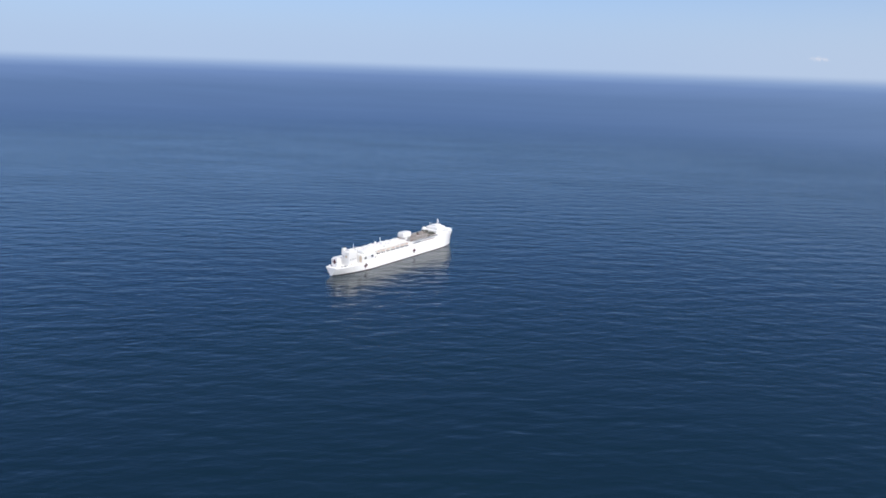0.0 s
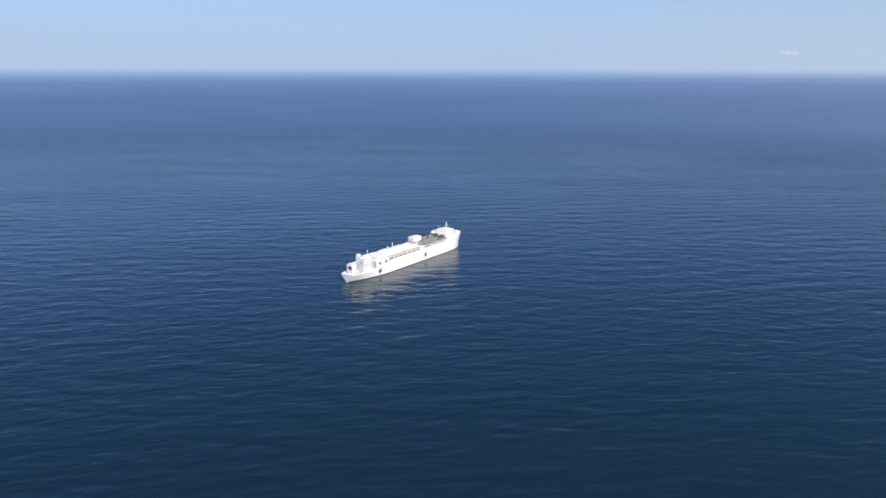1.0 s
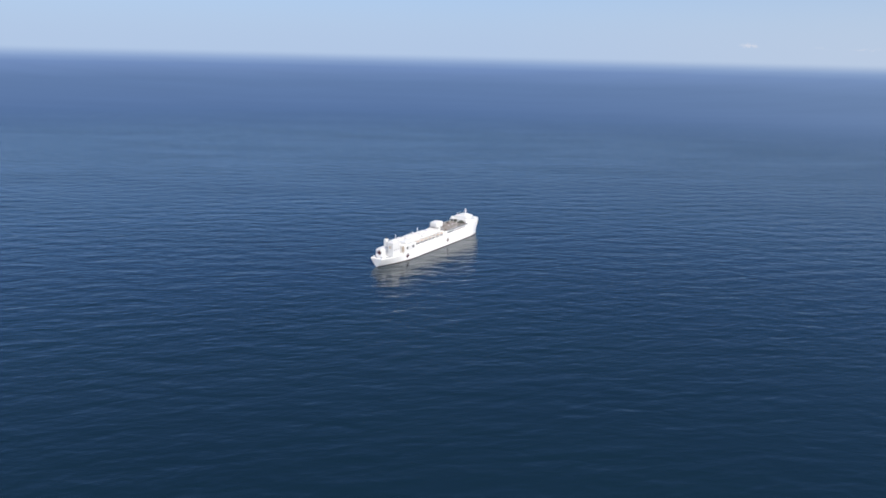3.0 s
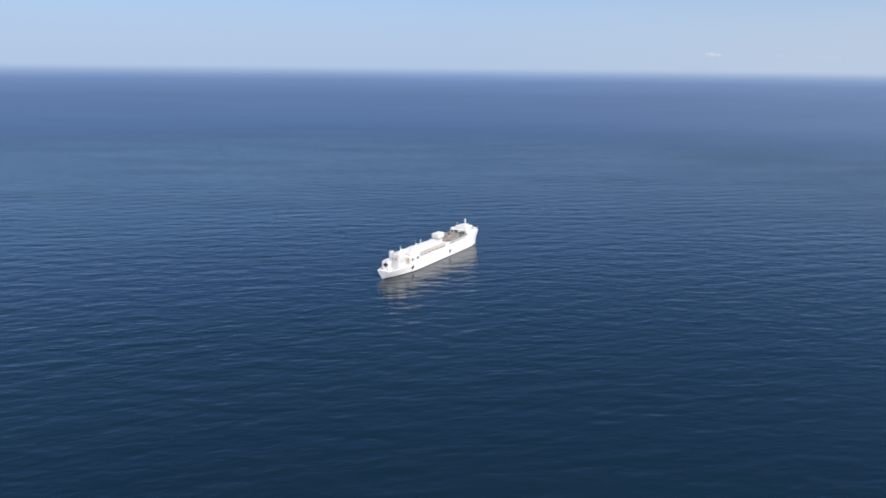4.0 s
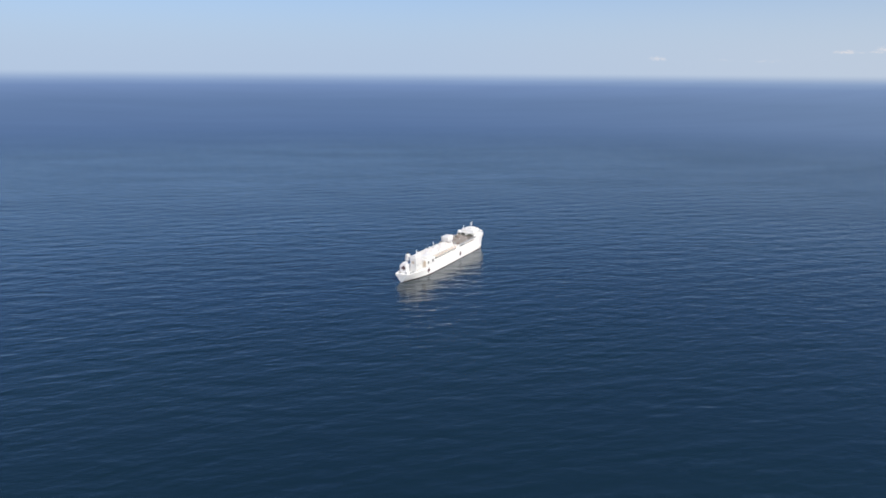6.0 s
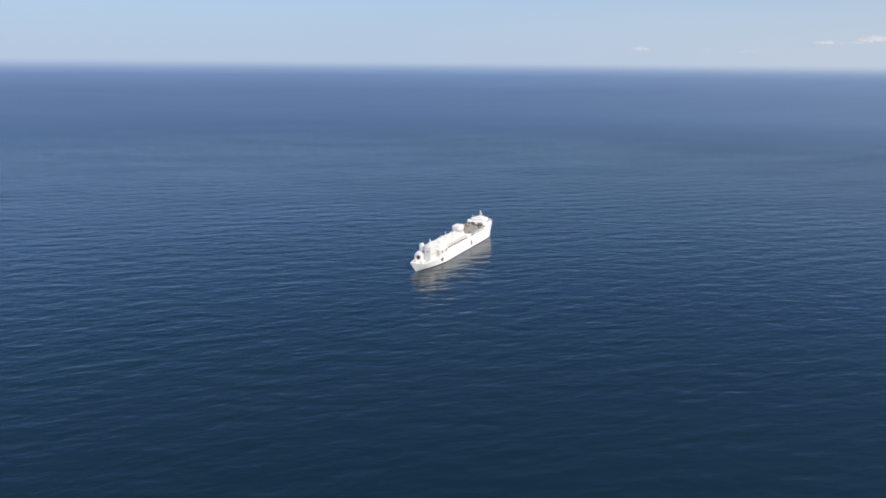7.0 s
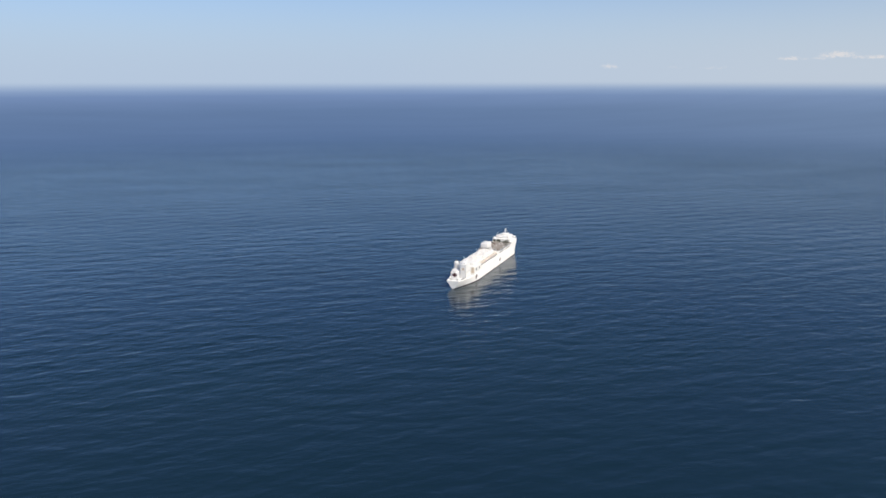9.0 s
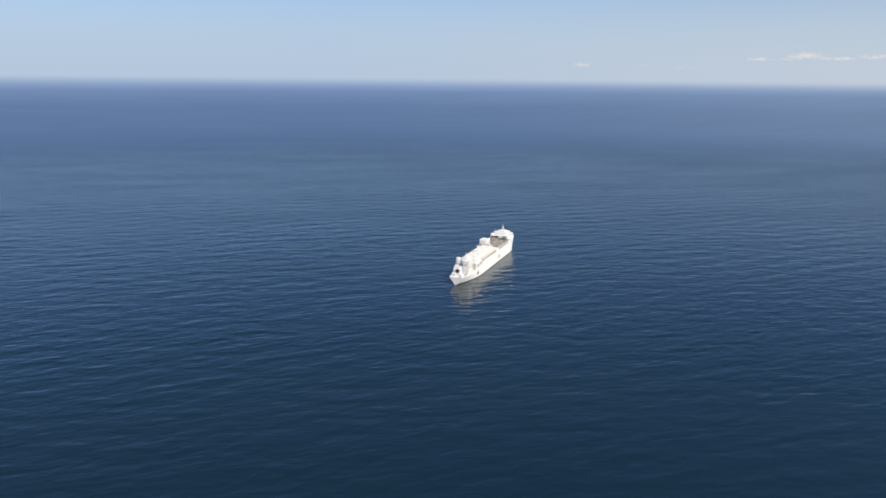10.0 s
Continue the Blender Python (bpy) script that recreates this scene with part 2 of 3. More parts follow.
def polar_sheet(radii, angles, height):
    """Vertices and faces of a disc sheet round the origin; height(x, y, r) gives z."""
    r, a = np.meshgrid(np.array(radii), np.array(angles), indexing="ij")
    x, y = -np.sin(a) * r, np.cos(a) * r
    z = height(x, y, r)
    v = np.stack([x, y, z], -1).reshape(-1, 3)
    n, m = len(radii), len(angles)
    i, j = np.meshgrid(np.arange(n - 1), np.arange(m), indexing="ij")
    k = (j + 1) % m
    f = np.stack([i * m + j, i * m + k, (i + 1) * m + k, (i + 1) * m + j], -1).reshape(-1, 4)
    return v.tolist(), f.tolist()


rng = np.random.default_rng(4)
SWELL = []
for k in range(32):
    length = 7.0 * (50.0 / 7.0) ** rng.random()
    head = radians(CREST + 90) + rng.normal(0, 0.42)
    SWELL.append((length, head, 0.0005 * length * (0.6 + 0.8 * rng.random()), rng.random() * 6.283))


def swell(x, y, r):
    z = np.zeros_like(x)
    step = np.gradient(r, axis=0)
    for length, head, tall, phase in SWELL:
        k = 2 * np.pi / length
        keep = (1 + 1.4 * np.clip((r - 800) / 1400, 0, 1)) * np.clip((length / np.maximum(step, 0.1) - 2.5) / 3.0, 0, 1)
        z += keep * tall * np.sin(k * ((x + MIDDLE[0]) * np.cos(head) + (y + MIDDLE[1]) * np.sin(head)) + phase)
    return z


inverse = np.linspace(1 / 330.0, 1 / FAR_FROM, 1000)
radii = [0.5, 120.0, 240.0] + list(1 / inverse)
fine = np.radians(np.linspace(-22, 76, 620))
coarse = np.radians(np.linspace(78, 336, 90))
sea = mesh_object("sea", *polar_sheet(radii, np.concatenate([fine, coarse]), swell), sea_material())
sea.location = (*MIDDLE, 0)
tagged(sea, "deep blue open sea with a light chop", "sea", kind="structure")

steps = np.linspace(0, 1, 48)
bowl_r = FAR_FROM + (4860 - FAR_FROM) * steps
bowl_z = FAR_TOP * steps ** 3.6
lift = dict(zip(np.round(bowl_r, 3), bowl_z))
# backdrop ring that emits its own haze colour in place of real air
glowing_far_sea = mesh_object("backdrop", *polar_sheet(bowl_r, np.radians(np.linspace(0, 358.5, 240)),
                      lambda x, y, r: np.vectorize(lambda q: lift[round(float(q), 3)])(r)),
                      haze_glow_material([(0.085, (0.255, 0.36, 0.59)), (0.144, (0.168, 0.258, 0.48)), (0.28, (0.122, 0.2, 0.382)),
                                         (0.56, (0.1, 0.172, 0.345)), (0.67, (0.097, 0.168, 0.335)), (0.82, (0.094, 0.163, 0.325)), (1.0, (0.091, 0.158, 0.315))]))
glowing_far_sea.location = (*MIDDLE, 0)
tagged(glowing_far_sea, "blue far water with haze painted as glow towards the horizon", "distant sea", kind="structure")


# ---- ship ----
def part(name, bm, mat, parent, label="", smooth=False):
    me = bpy.data.meshes.new(name)
    bmesh.ops.recalc_face_normals(bm, faces=bm.faces[:])
    bm.to_mesh(me)
    bm.free()
    me.materials.append(mat)
    if smooth:
        me.polygons.foreach_set("use_smooth", [True] * len(me.polygons))
    ob = new(name, me)
    ob.parent = parent
    return tagged(ob, label)


def block(x0, x1, y0, y1, z0, z1, bevel=0.25, inset=0.0, bm=None):
    """A bevelled block; inset draws its top in."""
    bm = bm or bmesh.new()
    m = Matrix.Translation(((x0 + x1) / 2, (y0 + y1) / 2, (z0 + z1) / 2)) @ Matrix.Diagonal((x1 - x0, y1 - y0, z1 - z0, 1))
    made = bmesh.ops.create_cube(bm, size=1, matrix=m)["verts"]
    if inset:
        for v in made:
            if v.co.z > (z0 + z1) / 2:
                v.co.x += inset if v.co.x < (x0 + x1) / 2 else -inset
                v.co.y += inset if v.co.y < (y0 + y1) / 2 else -inset
    if bevel:
        edges = {e for v in made for e in v.link_edges}
        bmesh.ops.bevel(bm, geom=list(edges), offset=bevel, segments=2, affect="EDGES", profile=0.6)
    return bm


def rod(a, b, r0, r1=None, sides=10, bm=None):
    """A tapered round bar from a to b."""
    bm = bm or bmesh.new()
    a, b = Vector(a), Vector(b)
    d = b - a
    m = Matrix.Translation((a + b) / 2) @ d.to_track_quat("Z", "Y").to_matrix().to_4x4()
    bmesh.ops.create_cone(bm, cap_ends=True, segments=sides, radius1=r0, radius2=r0 if r1 is None else r1, depth=d.length, matrix=m)
    return bm


def ball(c, r, squash=1.0, bm=None):
    bm = bm or bmesh.new()
    bmesh.ops.create_uvsphere(bm, u_segments=18, v_segments=10, radius=r, matrix=Matrix.Translation(c) @ Matrix.Diagonal((1, 1, squash, 1)))
    return bm


def ease(s):
    s = min(1.0, max(0.0, s))
    return s * s * (3 - 2 * s)


LENGTH, HALF = 247.0, 14.5


def hull_point(Y, z):
    """Half breadth and true y of the hull at station Y and height z."""
    up = min(1.0, max(0.0, z / 11.0))
    y = Y + 1.2 * (1 - up) * max(0.0, 1 - Y / 40) ** 2
    fore = max(0.0, (Y - 200) / (LENGTH - 200))
    flare = ease((z - 3.0) / 17.0)
    y += 3.0 * fore - (3.0 - 3.0 * flare) * fore ** 2
    deck = 8.2 + (HALF - 8.2) * math.sin(min(1, Y / 48) * math.pi / 2)
    wet = 0.5 + (HALF - 0.5) * math.sin(min(1, Y / 66) * math.pi / 2)
    w = wet + (deck - wet) * up ** 0.8
    s0, s1 = max(0.0, (Y - 196) / (LENGTH - 196)), max(0.0, (Y - 206) / (LENGTH - 206))
    low, high = 1 - s0 ** 2.6, 1 - 0.92 * s1 ** 3.0
    w *= low + (high - low) * flare
    return max(0.3, w), y


def hull_top(Y):
    if Y < 44:
        return 9.3 - 0.5 * ease(Y / 16)
    if Y < 66:
        return 11.0
    if Y < 137:
        return 15.0
    return 20.0 if Y < 225 else 18.6


def hull_mesh(z0, z1_of, levels, skin=0.0):
    """The shell between a floor height and a top profile, closed above, below and at the transom."""
    stations = [0, 2, 5, 9, 14, 20, 27, 34, 43.99, 44.01, 55, 65.99, 66.01, 80, 95, 110, 125, 136.99, 137.01, 150, 165, 178, 188, 196, 203, 209, 214, 219,
                223, 227, 231, 234, 237, 239.5, 241.5, 243, 245.5, 247.0]
    bm = bmesh.new()
    rings = []
    for Y in stations:
        top = z1_of(Y)
        ring = []
        for side in (1, -1):
            col = []
            for k in range(levels + 1):
                z = z0 + (top - z0) * k / levels
                w, y = hull_point(Y, z)
                col.append(bm.verts.new((side * (w + skin), y, z)))
            ring.append(col)
        rings.append(ring)
    for a, b in zip(rings, rings[1:]):
        for s in (0, 1):
            for k in range(levels):
                bm.faces.new((a[s][k], b[s][k], b[s][k + 1], a[s][k + 1]))
        bm.faces.new((a[0][-1], b[0][-1], b[1][-1], a[1][-1]))
        bm.faces.new((a[0][0], b[0][0], b[1][0], a[1][0]))
    for ring in (rings[0], rings[-1]):
        for k in range(levels):
            bm.faces.new((ring[0][k], ring[0][k + 1], ring[1][k + 1], ring[1][k]))
    return bm


ship = new("hospital_ship")
tagged(ship, "long white hospital ship with dark red crosses on its hull", "ship")
hull = part("hull", hull_mesh(-1.5, hull_top, 9), HULL, ship, "white painted steel hull with a raked bow and V-shaped transom")
part("boot_topping", hull_mesh(-1.4, lambda Y: 0.7, 2, 0.03), BOOT, hull, "thin dark band at the waterline")


def bulwark(y0, y1, height, side, n=14):
    """A low plate wall along the deck edge."""
    bm = bmesh.new()
    rows = []
    for i in range(n + 1):
        Y = y0 + (y1 - y0) * i / n
        top = hull_top(Y)
        w, y = hull_point(Y, top)
        rows.append([bm.verts.new((side * (w - d), y, top + h)) for d, h in ((-0.01, -0.2), (-0.01, height), (0.25, height), (0.25, -0.2))])
    for a, b in zip(rows, rows[1:]):
        for k in range(4):
            bm.faces.new((a[k], b[k], b[(k + 1) % 4], a[(k + 1) % 4]))
    bm.faces.new(rows[0]), bm.faces.new(rows[-1])
    return bm


for side in (1, -1):
    part("bulwark", bulwark(0.3, 43.9, 1.0, side), HULL, hull)
    part("bulwark", bulwark(206, 223, 0.8, side), HULL, hull)
    part("bulwark", bulwark(227, 246.6, 0.9, side), HULL, hull)
part("bulwark", block(-7.3, 7.3, 0.12, 0.42, 8.9, 10.3, 0.05), HULL, hull)


def cross(at, normal, size, arm):
    """A flat painted cross, a few centimetres proud, whose plate faces +x or -y."""
    bm = bmesh.new()
    half, a = size / 2, arm / 2
    outline = [(-a, -half), (a, -half), (a, -a), (half, -a), (half, a), (a, a), (a, half), (-a, half), (-a, a), (-half, a), (-half, -a), (-a, -a)]
    face = bm.faces.new([bm.verts.new((u, v, 0)) for u, v in outline])
    made = bmesh.ops.extrude_face_region(bm, geom=[face])["geom"]
    bmesh.ops.translate(bm, verts=[v for v in made if isinstance(v, bmesh.types.BMVert)], vec=(0, 0, 0.06))
    bm.transform(Matrix.Translation(at) @ normal)
    return bm


TO_AFT = Matrix.Rotation(radians(90), 4, "X")


def hull_cross(y, z, size, side):
    """A cross painted on the hull: two bars that follow its plating."""
    bm = bmesh.new()
    arm = size * 0.18
    for hy, hz in ((size / 2, arm), (arm, size / 2)):
        n = 8
        grid = []
        for i in range(n + 1):
            row = []
            for k in range(n + 1):
                Y, Z = y - hy + 2 * hy * i / n, z - hz + 2 * hz * k / n
                w, true_y = hull_point(Y, Z)
                row.append(bm.verts.new((side * (w + (0.06 if hz > hy else 0.08)), true_y, Z)))
            grid.append(row)
        for i in range(n):
            for k in range(n):
                bm.faces.new((grid[i][k], grid[i + 1][k], grid[i + 1][k + 1], grid[i][k + 1]))
    return bm


for y, z, size in ((46.8, 6.0, 6.2), (143.2, 7.1, 6.2)):
    for side in (1, -1):
        part("red_cross", hull_cross(y, z, size, side), RED, hull, "dark red painted cross")

# anchors under the flare of the bow, their pockets' shade painted as flat dark patches
for side in (1, -1):
    bm = bmesh.new()
    rows = []
    for i in range(7):
        Y = 233.0 + i * 0.8
        rows.append([bm.verts.new((side * (hull_point(Y, z)[0] + 0.07), hull_point(Y, z)[1], z)) for z in np.linspace(11.2, 15.6, 6)])
    for p, q in zip(rows, rows[1:]):
        for k in range(5):
            bm.faces.new((p[k], q[k], q[k + 1], p[k + 1]))
    part("anchor_pocket", bm, SOOT, hull, "flat dark patch painted for the shaded anchor pocket")
    w, y = hull_point(235.4, 13.2)
    bm = rod((side * (w + 0.8), y, 15.8), (side * (w + 0.35), y, 11.8), 0.4)
    for reach in (-1, 1):
        rod((side * (w + 0.4), y, 11.9), (side * (w + 0.75), y + 1.9 * reach, 13.2), 0.42, 0.2, 8, bm)
    part("anchor", bm, SOOT, hull, "dark stowed anchor")

# after deck: stepped house, engine casing and funnel
aft = part("aft_house", block(1.6, 9.6, 21, 36, 8.4, 25.6, 0.5), WHITE, ship, "white stepped deckhouse on the after deck")
part("upper_tier", block(1.9, 6.6, 25.5, 34.5, 25.4, 27.8, 0.9), WHITE, aft)
part("link_house", block(-9.4, 1.7, 22, 38, 8.4, 18.6, 0.4), WHITE, aft)
part("mid_tier", block(-4.5, 1.7, 28.5, 36.5, 18.5, 24.9, 0.6), WHITE, aft)
part("low_tier", block(-5.6, 3.6, 7, 14.5, 8.4, 19.3, 1.0), WHITE, aft)
part("tier_roof", block(-4.4, 2.4, 8.2, 13.6, 19.2, 20.9, 0.8), WHITE, aft)
part("red_cross", cross((-0.2, 6.97, 15.8), TO_AFT, 5.6, 2.2), RED, aft, "dark red painted cross")
for x in (-4.4, 3.0):
    part("door", block(x - 0.7, x + 0.7, 6.9, 7.05, 8.9, 11.1, 0.05), STEEL, aft, "grey steel door")
bm = rod((0.0, 20.85, 0.0), (0.0, 21.0, 0.0), 1.7, None, 20)
bm.transform(Matrix.Translation((5.4, 0, 20.2)))
part("round_vent", bm, TAN, aft, "tan round vent")
# pipes down the casing
for x, z0, z1 in ((1.9, 19.6, 25.0), (8.3, 9.0, 24.6), (9.0, 9.0, 21.0)):
    part("down_pipe", rod((x, 20.86, z0), (x, 20.86, z1), 0.16, None, 6), WHITE, aft)
for y in (25.0, 31.5):
    part("side_door", block(9.5, 9.68, y - 0.8, y + 0.8, 9.0, 11.2, 0.04), TAN, aft, "tan steel door")
for y in (24.0, 28.5, 33.0):
    part("vent_grille", block(9.5, 9.66, y - 0.9, y + 0.9, 16.0, 17.2, 0.04), STEEL, aft)
part("railing", block(9.2, 9.4, 21.3, 35.7, 25.55, 26.5, 0.03), WHITE, aft)
funnel = part("funnel", block(-9.5, -4.6, 28.5, 34.5, 18.4, 27.4, 1.7, 0.15), WHITE, ship, "white square funnel casing with a sooty cap")
part("cap", block(-8.2, -6.0, 30.6, 33.2, 27.2, 28.0, 0.25), SOOT, funnel, "black sooty funnel cap")
for y in (31.3, 32.5):
    part("pipe", rod((-7.1, y, 27.8), (-7.1, y, 28.8), 0.4), SOOT, funnel)
part("uptake", block(-3.4, -2.0, 29.5, 31.0, 24.8, 26.2, 0.3), STEEL, funnel, "dark grey exhaust uptake")


def mast(at, top, r, arms=()):
    x, y, z = at
    bm = rod(at, (x, y, top), r, r * 0.55, 10)
    for h, reach in arms:
        rod((x - reach, y, h), (x + reach, y, h), r * 0.4, None, 8, bm)
    return bm


part("aft_mast", mast((0.0, 40.4, 18.0), 31.8, 0.5), WHITE, ship, "slender white pole mast")
for x in (-5.5, 6.0):
    bm = rod((x, 4, 8.9), (x, 4, 11.6), 0.6)
    ball((x, 4, 11.8), 0.95, 0.7, bm)
    part("vent_head", bm, WHITE, ship)
for x, y in ((-6.8, 9.5), (7.0, 12.0), (7.3, 17.5)):
    part("winch", block(x - 1, x + 1, y - 1.2, y + 1.2, 8.6, 10.4, 0.3), STEEL, ship, "grey deck winch")

# long midship house with its boat deck
side_house = part("side_house", block(-13.9, 13.9, 39.8, 66, 6.0, 20.2, 2.6), WHITE, ship, "white deckhouse block flush with the ship's side")


for y in (46.2, 59.0):
    for side in (1, -1):
        part("side_opening", block(side * 13.85 - 0.12, side * 13.85 + 0.12, y - 1.8, y + 1.8, 14.1, 17.1, 0.1), DARK, side_house, "dark recessed opening")
# tan arch panel added for the shade between after house and side house
bm = bmesh.new()
arch = [(9.8, 11.3), (13.5, 11.3), (13.5, 17.0)] + [(11.65 + 1.85 * math.cos(a * math.pi / 8), 17.0 + 1.85 * math.sin(a * math.pi / 8)) for a in range(1, 8)] + [(9.8, 17.0)]
face = bm.faces.new([bm.verts.new((x, 39.7, z)) for x, z in arch])
made = bmesh.ops.extrude_face_region(bm, geom=[face])["geom"]
bmesh.ops.translate(bm, verts=[v for v in made if isinstance(v, bmesh.types.BMVert)], vec=(0, 0.2, 0))
part("shade_arch", bm, TAN, side_house, "tan arch panel in place of shade in the gap")
part("inner_house", block(-9.6, 9.6, 65.9, 137, 14.9, 19.6, 0.2), WHITE, ship, "white inner wall behind the lifeboats")
part("boat_deck_roof", block(-11.4, 11.4, 65.9, 137.2, 19.5, 20.2, 0.15), DECK, ship, "pale weathered deck over the lifeboats")
part("roof_plate", block(-10.9, 1.9, 42.8, 63.2, 20.1, 20.32, 0.05), DECK, side_house, "pale weathered roof deck")
part("rounded_house", block(2.0, 13.2, 43.6, 62, 19.0, 23.7, 2.3), WHITE, side_house, "white round-shouldered upper house")
top = part("top_house", block(-6.8, 7.6, 48, 88, 20.1, 23.3, 0.5), WHITE, ship, "white upper deckhouse")
part("top_house", block(-7.0, 8.6, 90, 133, 20.1, 22.7, 1.2), WHITE, ship, "white upper deckhouse with rounded edges")
part("roof_plate", block(-6.2, 6.9, 48.7, 87.3, 23.2, 23.36, 0.03), DECK, top, "pale weathered roof deck")
part("roof_plate", block(-6.2, 7.2, 91.4, 131.6, 22.6, 22.76, 0.03), DECK, top, "pale weathered roof deck")
for x, y, w, d, h in ((-3.4, 54, 5, 6, 1.8), (3, 63, 4, 5, 1.4), (-2.8, 74, 6, 5, 1.6), (3.4, 80, 3, 4, 1.2)):
    part("roof_locker", block(x - w / 2, x + w / 2, y - d / 2, y + d / 2, 23.2, 23.3 + h * 0.6, 0.25), WHITE, top)
for x, y, w, d, h in ((-3, 97, 6, 6, 1.6), (4, 106, 4, 8, 1.2), (-2, 116, 5, 5, 1.5)):
    part("roof_locker", block(x - w / 2, x + w / 2, y - d / 2, y + d / 2, 22.6, 22.7 + h * 0.6, 0.25), WHITE, top)
bm = rod((-3.4, 85.5, 23.2), (-3.4, 85.5, 24.4), 0.7)
ball((-3.4, 85.5, 25.1), 1.3, 1.0, bm)
part("radome", bm, WHITE, ship, "small white radar dome", True)
part("mid_mast", mast((-1.7, 93.0, 22.6), 30.6, 0.45, ((28.8, 0.9),)), WHITE, ship, "slender white pole mast")

for x, y, z in ((-5.6, 52, 23.3), (5.6, 56, 23.3), (-1.0, 66, 23.3), (5.8, 71, 23.3), (-5.6, 80, 23.3), (-5.0, 103, 22.7), (6.0, 113, 22.7), (-4.6, 124, 22.7), (4.4, 130, 22.7)):
    bm = rod((x, y, z - 0.1), (x, y, z + 1.0), 0.45)
    ball((x, y, z + 1.1), 0.75, 0.6, bm)
    part("roof_vent", bm, WHITE, top)
part("aft_whip", rod((4.4, 34.0, 27.7), (4.4, 34.0, 32.5), 0.2, 0.1, 6), WHITE, ship)
for x, y, z, h in ((7.0, 50, 23.2, 6.0), (-6.2, 87, 23.2, 5.5), (8.0, 91.5, 22.6, 4.5), (-6.2, 131, 22.6, 6.0)):
    part("whip_antenna", rod((x, y, z), (x, y, z + h), 0.14, 0.05, 6), STEEL, top)
for x, y0, y1 in ((-6.7, 48.4, 87.6), (7.5, 62.5, 87.6)):
    for z in (23.65, 24.1):
        part("rail", rod((x, y0, z), (x, y1, z), 0.04, None, 6), WHITE, top)
    for k in range(9):
        y = y0 + (y1 - y0) * k / 8
        part("rail_post", rod((x, y, 23.2), (x, y, 24.15), 0.05, None, 6), WHITE, top)

# tall hangar block abaft the flight deck
hangar = part("hangar_block", block(-14.2, -3.4, 144, 161, 20.2, 27.5, 1.7), WHITE, ship, "white hangar block with rounded edges beside the flight deck")
part("roller_door", block(-12.0, -5.6, 160.9, 161.1, 20.4, 25.0, 0.05), STEEL, hangar, "grey roller door")

# lockers and gear along the after edge of the flight deck
for x, y, w, d, h, paint in ((-1.6, 147, 2.4, 3.0, 1.9, WHITE), (-1.4, 152.5, 2.0, 4.0, 1.4, STEEL), (2.4, 141, 3.0, 2.2, 1.6, WHITE), (7.5, 140.5, 2.6, 2.0, 1.3, STEEL),
                              (-1.8, 158.6, 1.8, 2.6, 1.2, BROWN), (-4.2, 176.5, 2.2, 3.4, 1.3, BROWN), (-9.4, 183.0, 2.0, 3.0, 1.5, OLIVE), (12.0, 178.0, 1.8, 2.8, 1.2, OLIVE), (-11.5, 166, 1.6, 3.4, 1.1, STEEL), (11.8, 143, 1.6, 3.0, 1.2, BROWN)):
    part("deck_locker", block(x - w / 2, x + w / 2, y - d / 2, y + d / 2, 20.3, 20.35 + h, 0.12), paint, ship)
for x, y, r, h in ((-5.5, 100.5, 1.6, 2.0), (2.0, 97.5, 1.5, 1.8), (-4.8, 109.5, 1.9, 2.2), (2.6, 121.5, 1.7, 1.8), (-3.6, 129.5, 1.5, 1.6)):
    bm = rod((x, y, 22.5), (x, y, 22.7 + h * 0.3), r)
    ball((x, y, 22.7 + h * 0.3), r, 0.35, bm)
    part("vent_dome", bm, WHITE, ship, "", True)

# flight deck
flight_deck = part("flight_deck", block(-14.2, 14.2, 137.3, 197, 19.9, 20.35, 0.08), FLIGHT, ship, "weathered grey helicopter flight deck with worn white lines")
bm = bmesh.new()
for k in range(40):
    a, b = k * math.tau / 40, (k + 1) * math.tau / 40
    bm.faces.new([bm.verts.new((1.0 + r * math.cos(q), 178 + r * math.sin(q), 20.36)) for r, q in ((6.4, a), (7.0, a), (7.0, b), (6.4, b))])
bmesh.ops.remove_doubles(bm, verts=bm.verts[:], dist=0.01)
part("landing_circle", bm, LINE, flight_deck, "worn white painted circle")
for x, y0 in ((-12.6, 163), (12.6, 140)):
    part("edge_line", block(x - 0.2, x + 0.2, y0, 195.5, 20.3, 20.365, 0), LINE, flight_deck)
part("centre_line", block(0.8, 1.2, 163, 195, 20.3, 20.362, 0), LINE, flight_deck)
for side in (1, -1):
    part("gallery_opening", block(side * 14.5 - 0.1, side * 14.5 + 0.1, 141, 158, 16.6, 17.9, 0.04), DARK, flight_deck, "dark open gallery under the flight deck")
    part("gallery_opening", block(side * 14.5 - 0.1, side * 14.5 + 0.1, 160, 189, 16.7, 17.6, 0.04), BROWN, flight_deck, "dark brown gallery strip under the flight deck")
    for k in range(9):
        y = 142 + k * 6
        net = block(min(side * 14.2, side * 15.9), max(side * 14.2, side * 15.9), y, y + 5.4, 20.1, 20.25, 0.03)
        part("safety_net", net, STEEL, flight_deck)

# forward house and bridge
fore = part("forward_house", block(-13.6, 11.6, 197.1, 224, 19.9, 24.2, 0.5), WHITE, ship, "white forward house with the bridge")
part("bridge_tier", block(-9.4, 8.8, 202, 222, 24.1, 27.6, 0.6), WHITE, fore)
part("bridge_wing", block(-13.8, 13.8, 214, 219, 24.1, 26.0, 0.3), WHITE, fore)
part("bridge_window", block(-8.4, 7.8, 221.95, 222.06, 25.4, 26.7, 0.04), DARK, fore, "dark band of bridge windows")
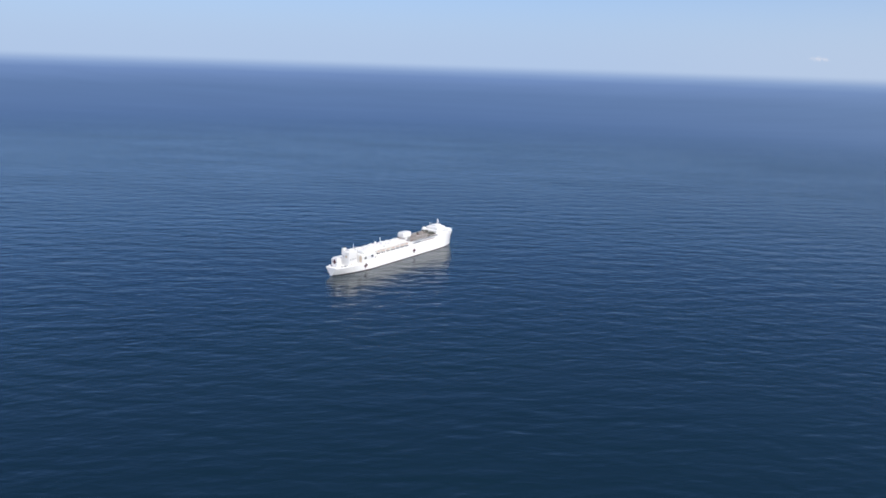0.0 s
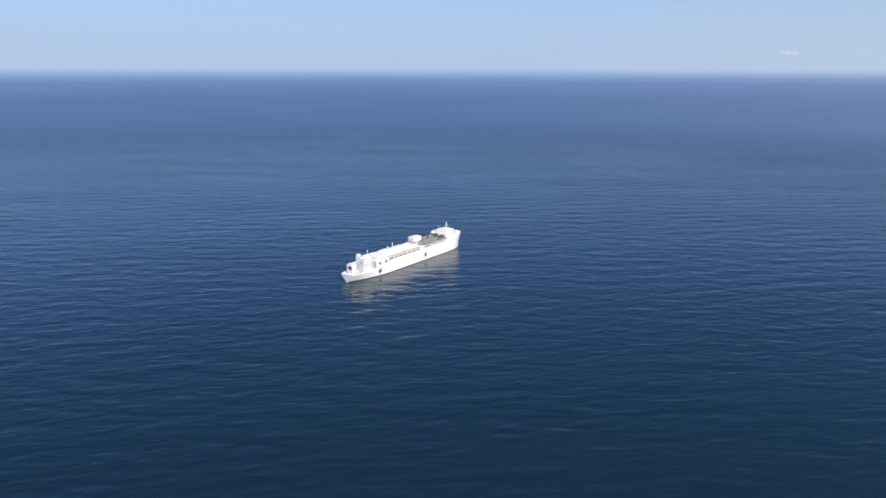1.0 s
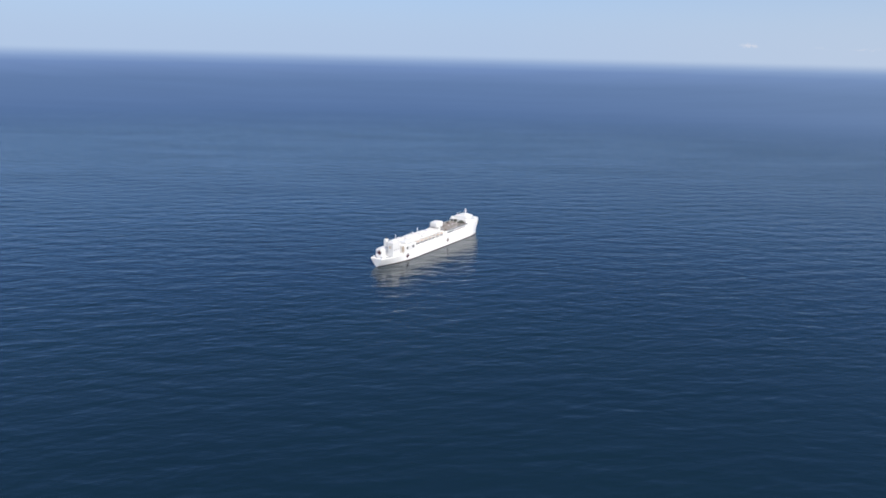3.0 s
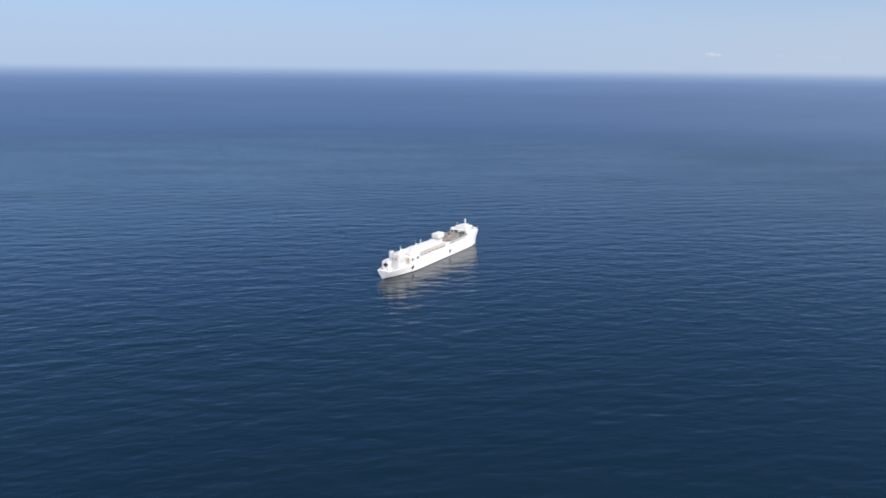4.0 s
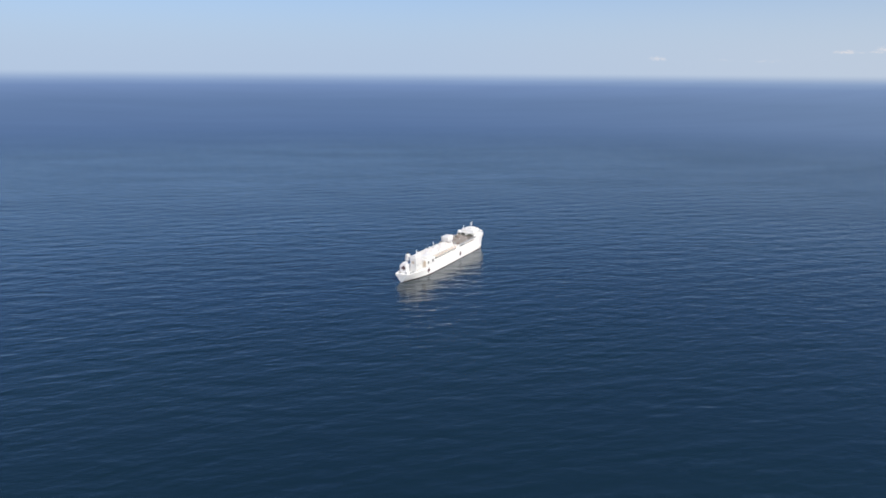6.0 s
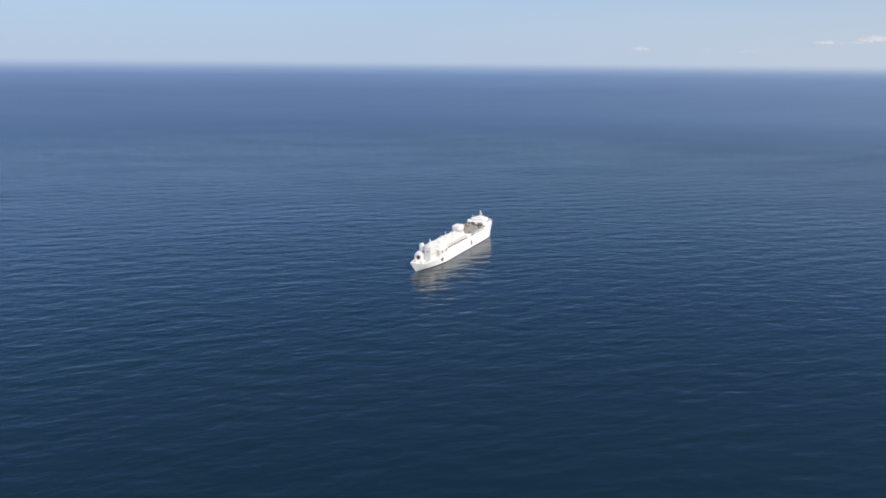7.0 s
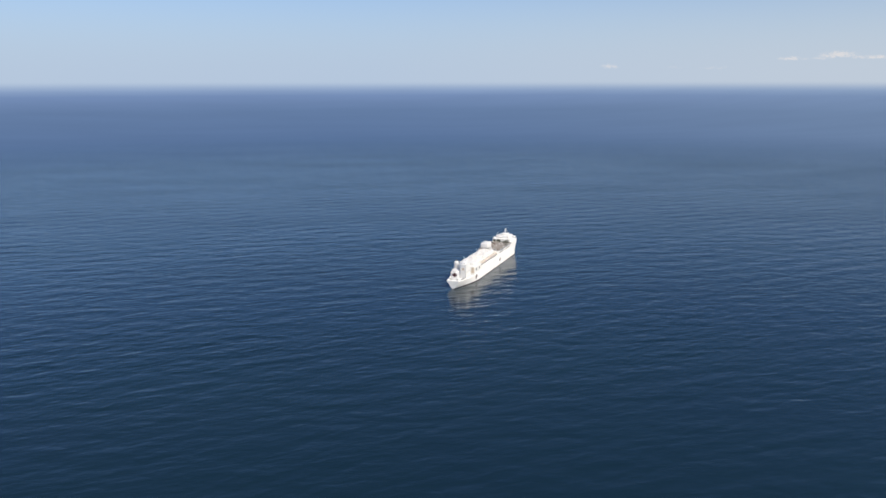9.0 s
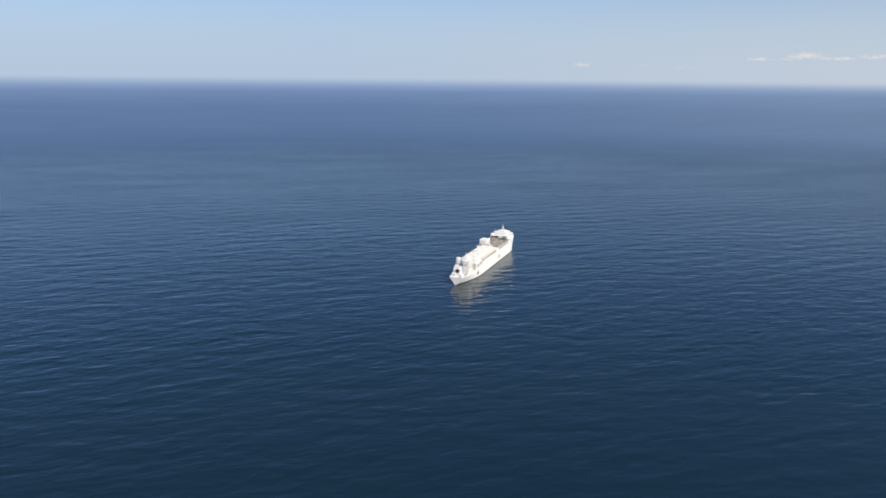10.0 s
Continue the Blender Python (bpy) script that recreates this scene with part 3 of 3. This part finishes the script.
part("top_tier", block(-4.5, 4.5, 207, 219, 27.5, 29.4, 0.5), WHITE, fore)
bm = mast((-0.8, 217.5, 29.3), 35.2, 0.7, ((32.0, 2.4),))
block(-2.0, 0.4, 216.4, 218.6, 32.6, 33.2, 0.1, bm=bm)
ball((-0.8, 217.5, 35.0), 0.9, 1.0, bm)
part("main_mast", bm, WHITE, ship, "white main mast with a radar platform")
bm = rod((-11.6, 200.2, 24.1), (-11.6, 200.2, 24.6), 1.0)
ball((-11.6, 200.2, 24.6), 2.2, 1.0, bm)
part("radome", bm, WHITE, ship, "large white radar dome", True)
part("fore_mast", mast((-11.0, 213.0, 24.1), 30.6, 0.35, ((29.6, 1.2),)), WHITE, ship, "thin white pole mast")
part("fore_mast", mast((-5.5, 210.5, 27.5), 31.4, 0.3), WHITE, ship, "thin white pole mast")
for x, y in ((-4, 233), (4, 233), (0, 239)):
    part("windlass", block(x - 1.2, x + 1.2, y - 1.3, y + 1.3, 18.5, 20.2, 0.3), STEEL, ship, "grey anchor windlass")
part("breakwater", block(-8.5, 8.5, 229, 229.5, 18.5, 20.2, 0.1), WHITE, ship)


for x0, x1, z1 in ((-7.6, -1.8, 23.6), (-12.4, -8.8, 22.9), (5.4, 7.6, 22.6)):
    part("hangar_opening", block(x0, x1, 196.95, 197.2, 20.4, z1, 0.05), OLIVE, fore, "dark olive hangar doorway")


# ---- helicopter on the flight deck ----
def fuselage():
    """A rounded body drawn out into a tail boom, nose towards +y."""
    bm = bmesh.new()
    rings = []
    for y, w, h, z in ((5.6, 0.25, 0.3, 1.3), (5.0, 0.8, 0.75, 1.4), (3.6, 1.1, 1.15, 1.6), (1.0, 1.2, 1.3, 1.75), (-1.8, 1.1, 1.2, 1.8),
                       (-3.4, 0.7, 0.75, 2.0), (-6.0, 0.4, 0.45, 2.2), (-9.2, 0.25, 0.35, 2.4)):
        rings.append([bm.verts.new((w * math.cos(k * math.tau / 12), y, z + h * math.sin(k * math.tau / 12))) for k in range(12)])
    for a, b in zip(rings, rings[1:]):
        for k in range(12):
            bm.faces.new((a[k], a[(k + 1) % 12], b[(k + 1) % 12], b[k]))
    bm.faces.new(rings[0]), bm.faces.new(rings[-1])
    return bm


heli = new("helicopter")
heli.matrix_world = pose(7.8, 189.6, 20.36, 0, 0, -42)
tagged(heli, "dark olive helicopter parked on the grey flight deck", "helicopter")
part("fuselage", fuselage(), OLIVE, heli, "", True)
part("engine_housing", block(-0.85, 0.85, -2.0, 2.2, 2.8, 3.5, 0.3), OLIVE, heli)
part("tail_fin", block(-0.12, 0.12, -9.9, -8.8, 2.2, 4.6, 0.08), OLIVE, heli)
part("stabiliser", block(-2.0, 2.0, -8.8, -7.9, 2.3, 2.45, 0.05), OLIVE, heli)
part("rotor_hub", rod((0, 0.3, 3.4), (0, 0.3, 4.0), 0.35), SOOT, heli)
for k in range(4):
    a = radians(35 + 90 * k)
    blade = block(0.4, 7.8, -0.27, 0.27, 3.82, 3.9, 0.03)
    blade.transform(Matrix.Translation((0, 0.3, 0)) @ Matrix.Rotation(a, 4, "Z"))
    part("rotor_blade", blade, SOOT, heli)
for x, y in ((-1.35, 2.6), (1.35, 2.6), (0.0, -8.0)):
    bm = rod((x - 0.15, y, 0.32), (x + 0.15, y, 0.32), 0.33, None, 14)
    rod((x, y, 0.4), (x * 0.6, y, 1.9), 0.09, None, 6, bm)
    part("wheel", bm, SOOT, heli)


# ---- lifeboats on the boat deck ----
def boat_shell(length, beam, depth, z0, over):
    """A double-ended boat body; over: how far the section closes above the gunwale."""
    bm = bmesh.new()
    rings = []
    for i in range(13):
        s = -1 + 2 * i / 12
        w = beam / 2 * max(0.06, (1 - abs(s) ** 2.6))
        lift = 0.35 * depth * abs(s) ** 3
        ring = []
        for k in range(9):
            a = math.pi * k / 8
            ring.append(bm.verts.new((w * math.cos(a), s * length / 2, z0 + (-1 if not over else over) * depth * math.sin(a) * (1 - 0.35 * abs(s) ** 3) + (lift if not over else lift * 0.6))))
        rings.append(ring)
    for a, b in zip(rings, rings[1:]):
        for k in range(8):
            bm.faces.new((a[k], a[k + 1], b[k + 1], b[k]))
        bm.faces.new((a[0], a[8], b[8], b[0]))
    bm.faces.new(rings[0]), bm.faces.new(rings[-1])
    return bm


boat = new("lifeboat")
boat.location = (12.6, 72, 18.0)
tagged(boat, "white lifeboat with faded orange canopy on the boat deck", "lifeboat", "lifeboats along the boat deck")
part("boat_hull", boat_shell(7.6, 2.7, 1.3, 0, 0), WHITE, boat, "white boat hull", True)
part("canopy", boat_shell(7.2, 2.5, 0.9, 0.05, 1), ORANGE, boat, "faded orange canopy", True)
part("cradle", block(-1.1, 1.1, -2.2, -1.8, -3.02, -0.6, 0.08), STEEL, boat)
part("cradle", block(-1.1, 1.1, 1.8, 2.2, -3.02, -0.6, 0.08), STEEL, boat)
for side in (1, -1):
    for k in range(7):
        y = 72 + k * 9.6
        if (side, k) != (1, 0):
            copy_thing(boat, pose(side * 12.6, y, 18.0))
        for end in (-3.1, 3.1):
            bm = rod((side * 10.4, y + end, 15), (side * 10.8, y + end, 19.4), 0.22)
            part("davit", bm, WHITE, ship)
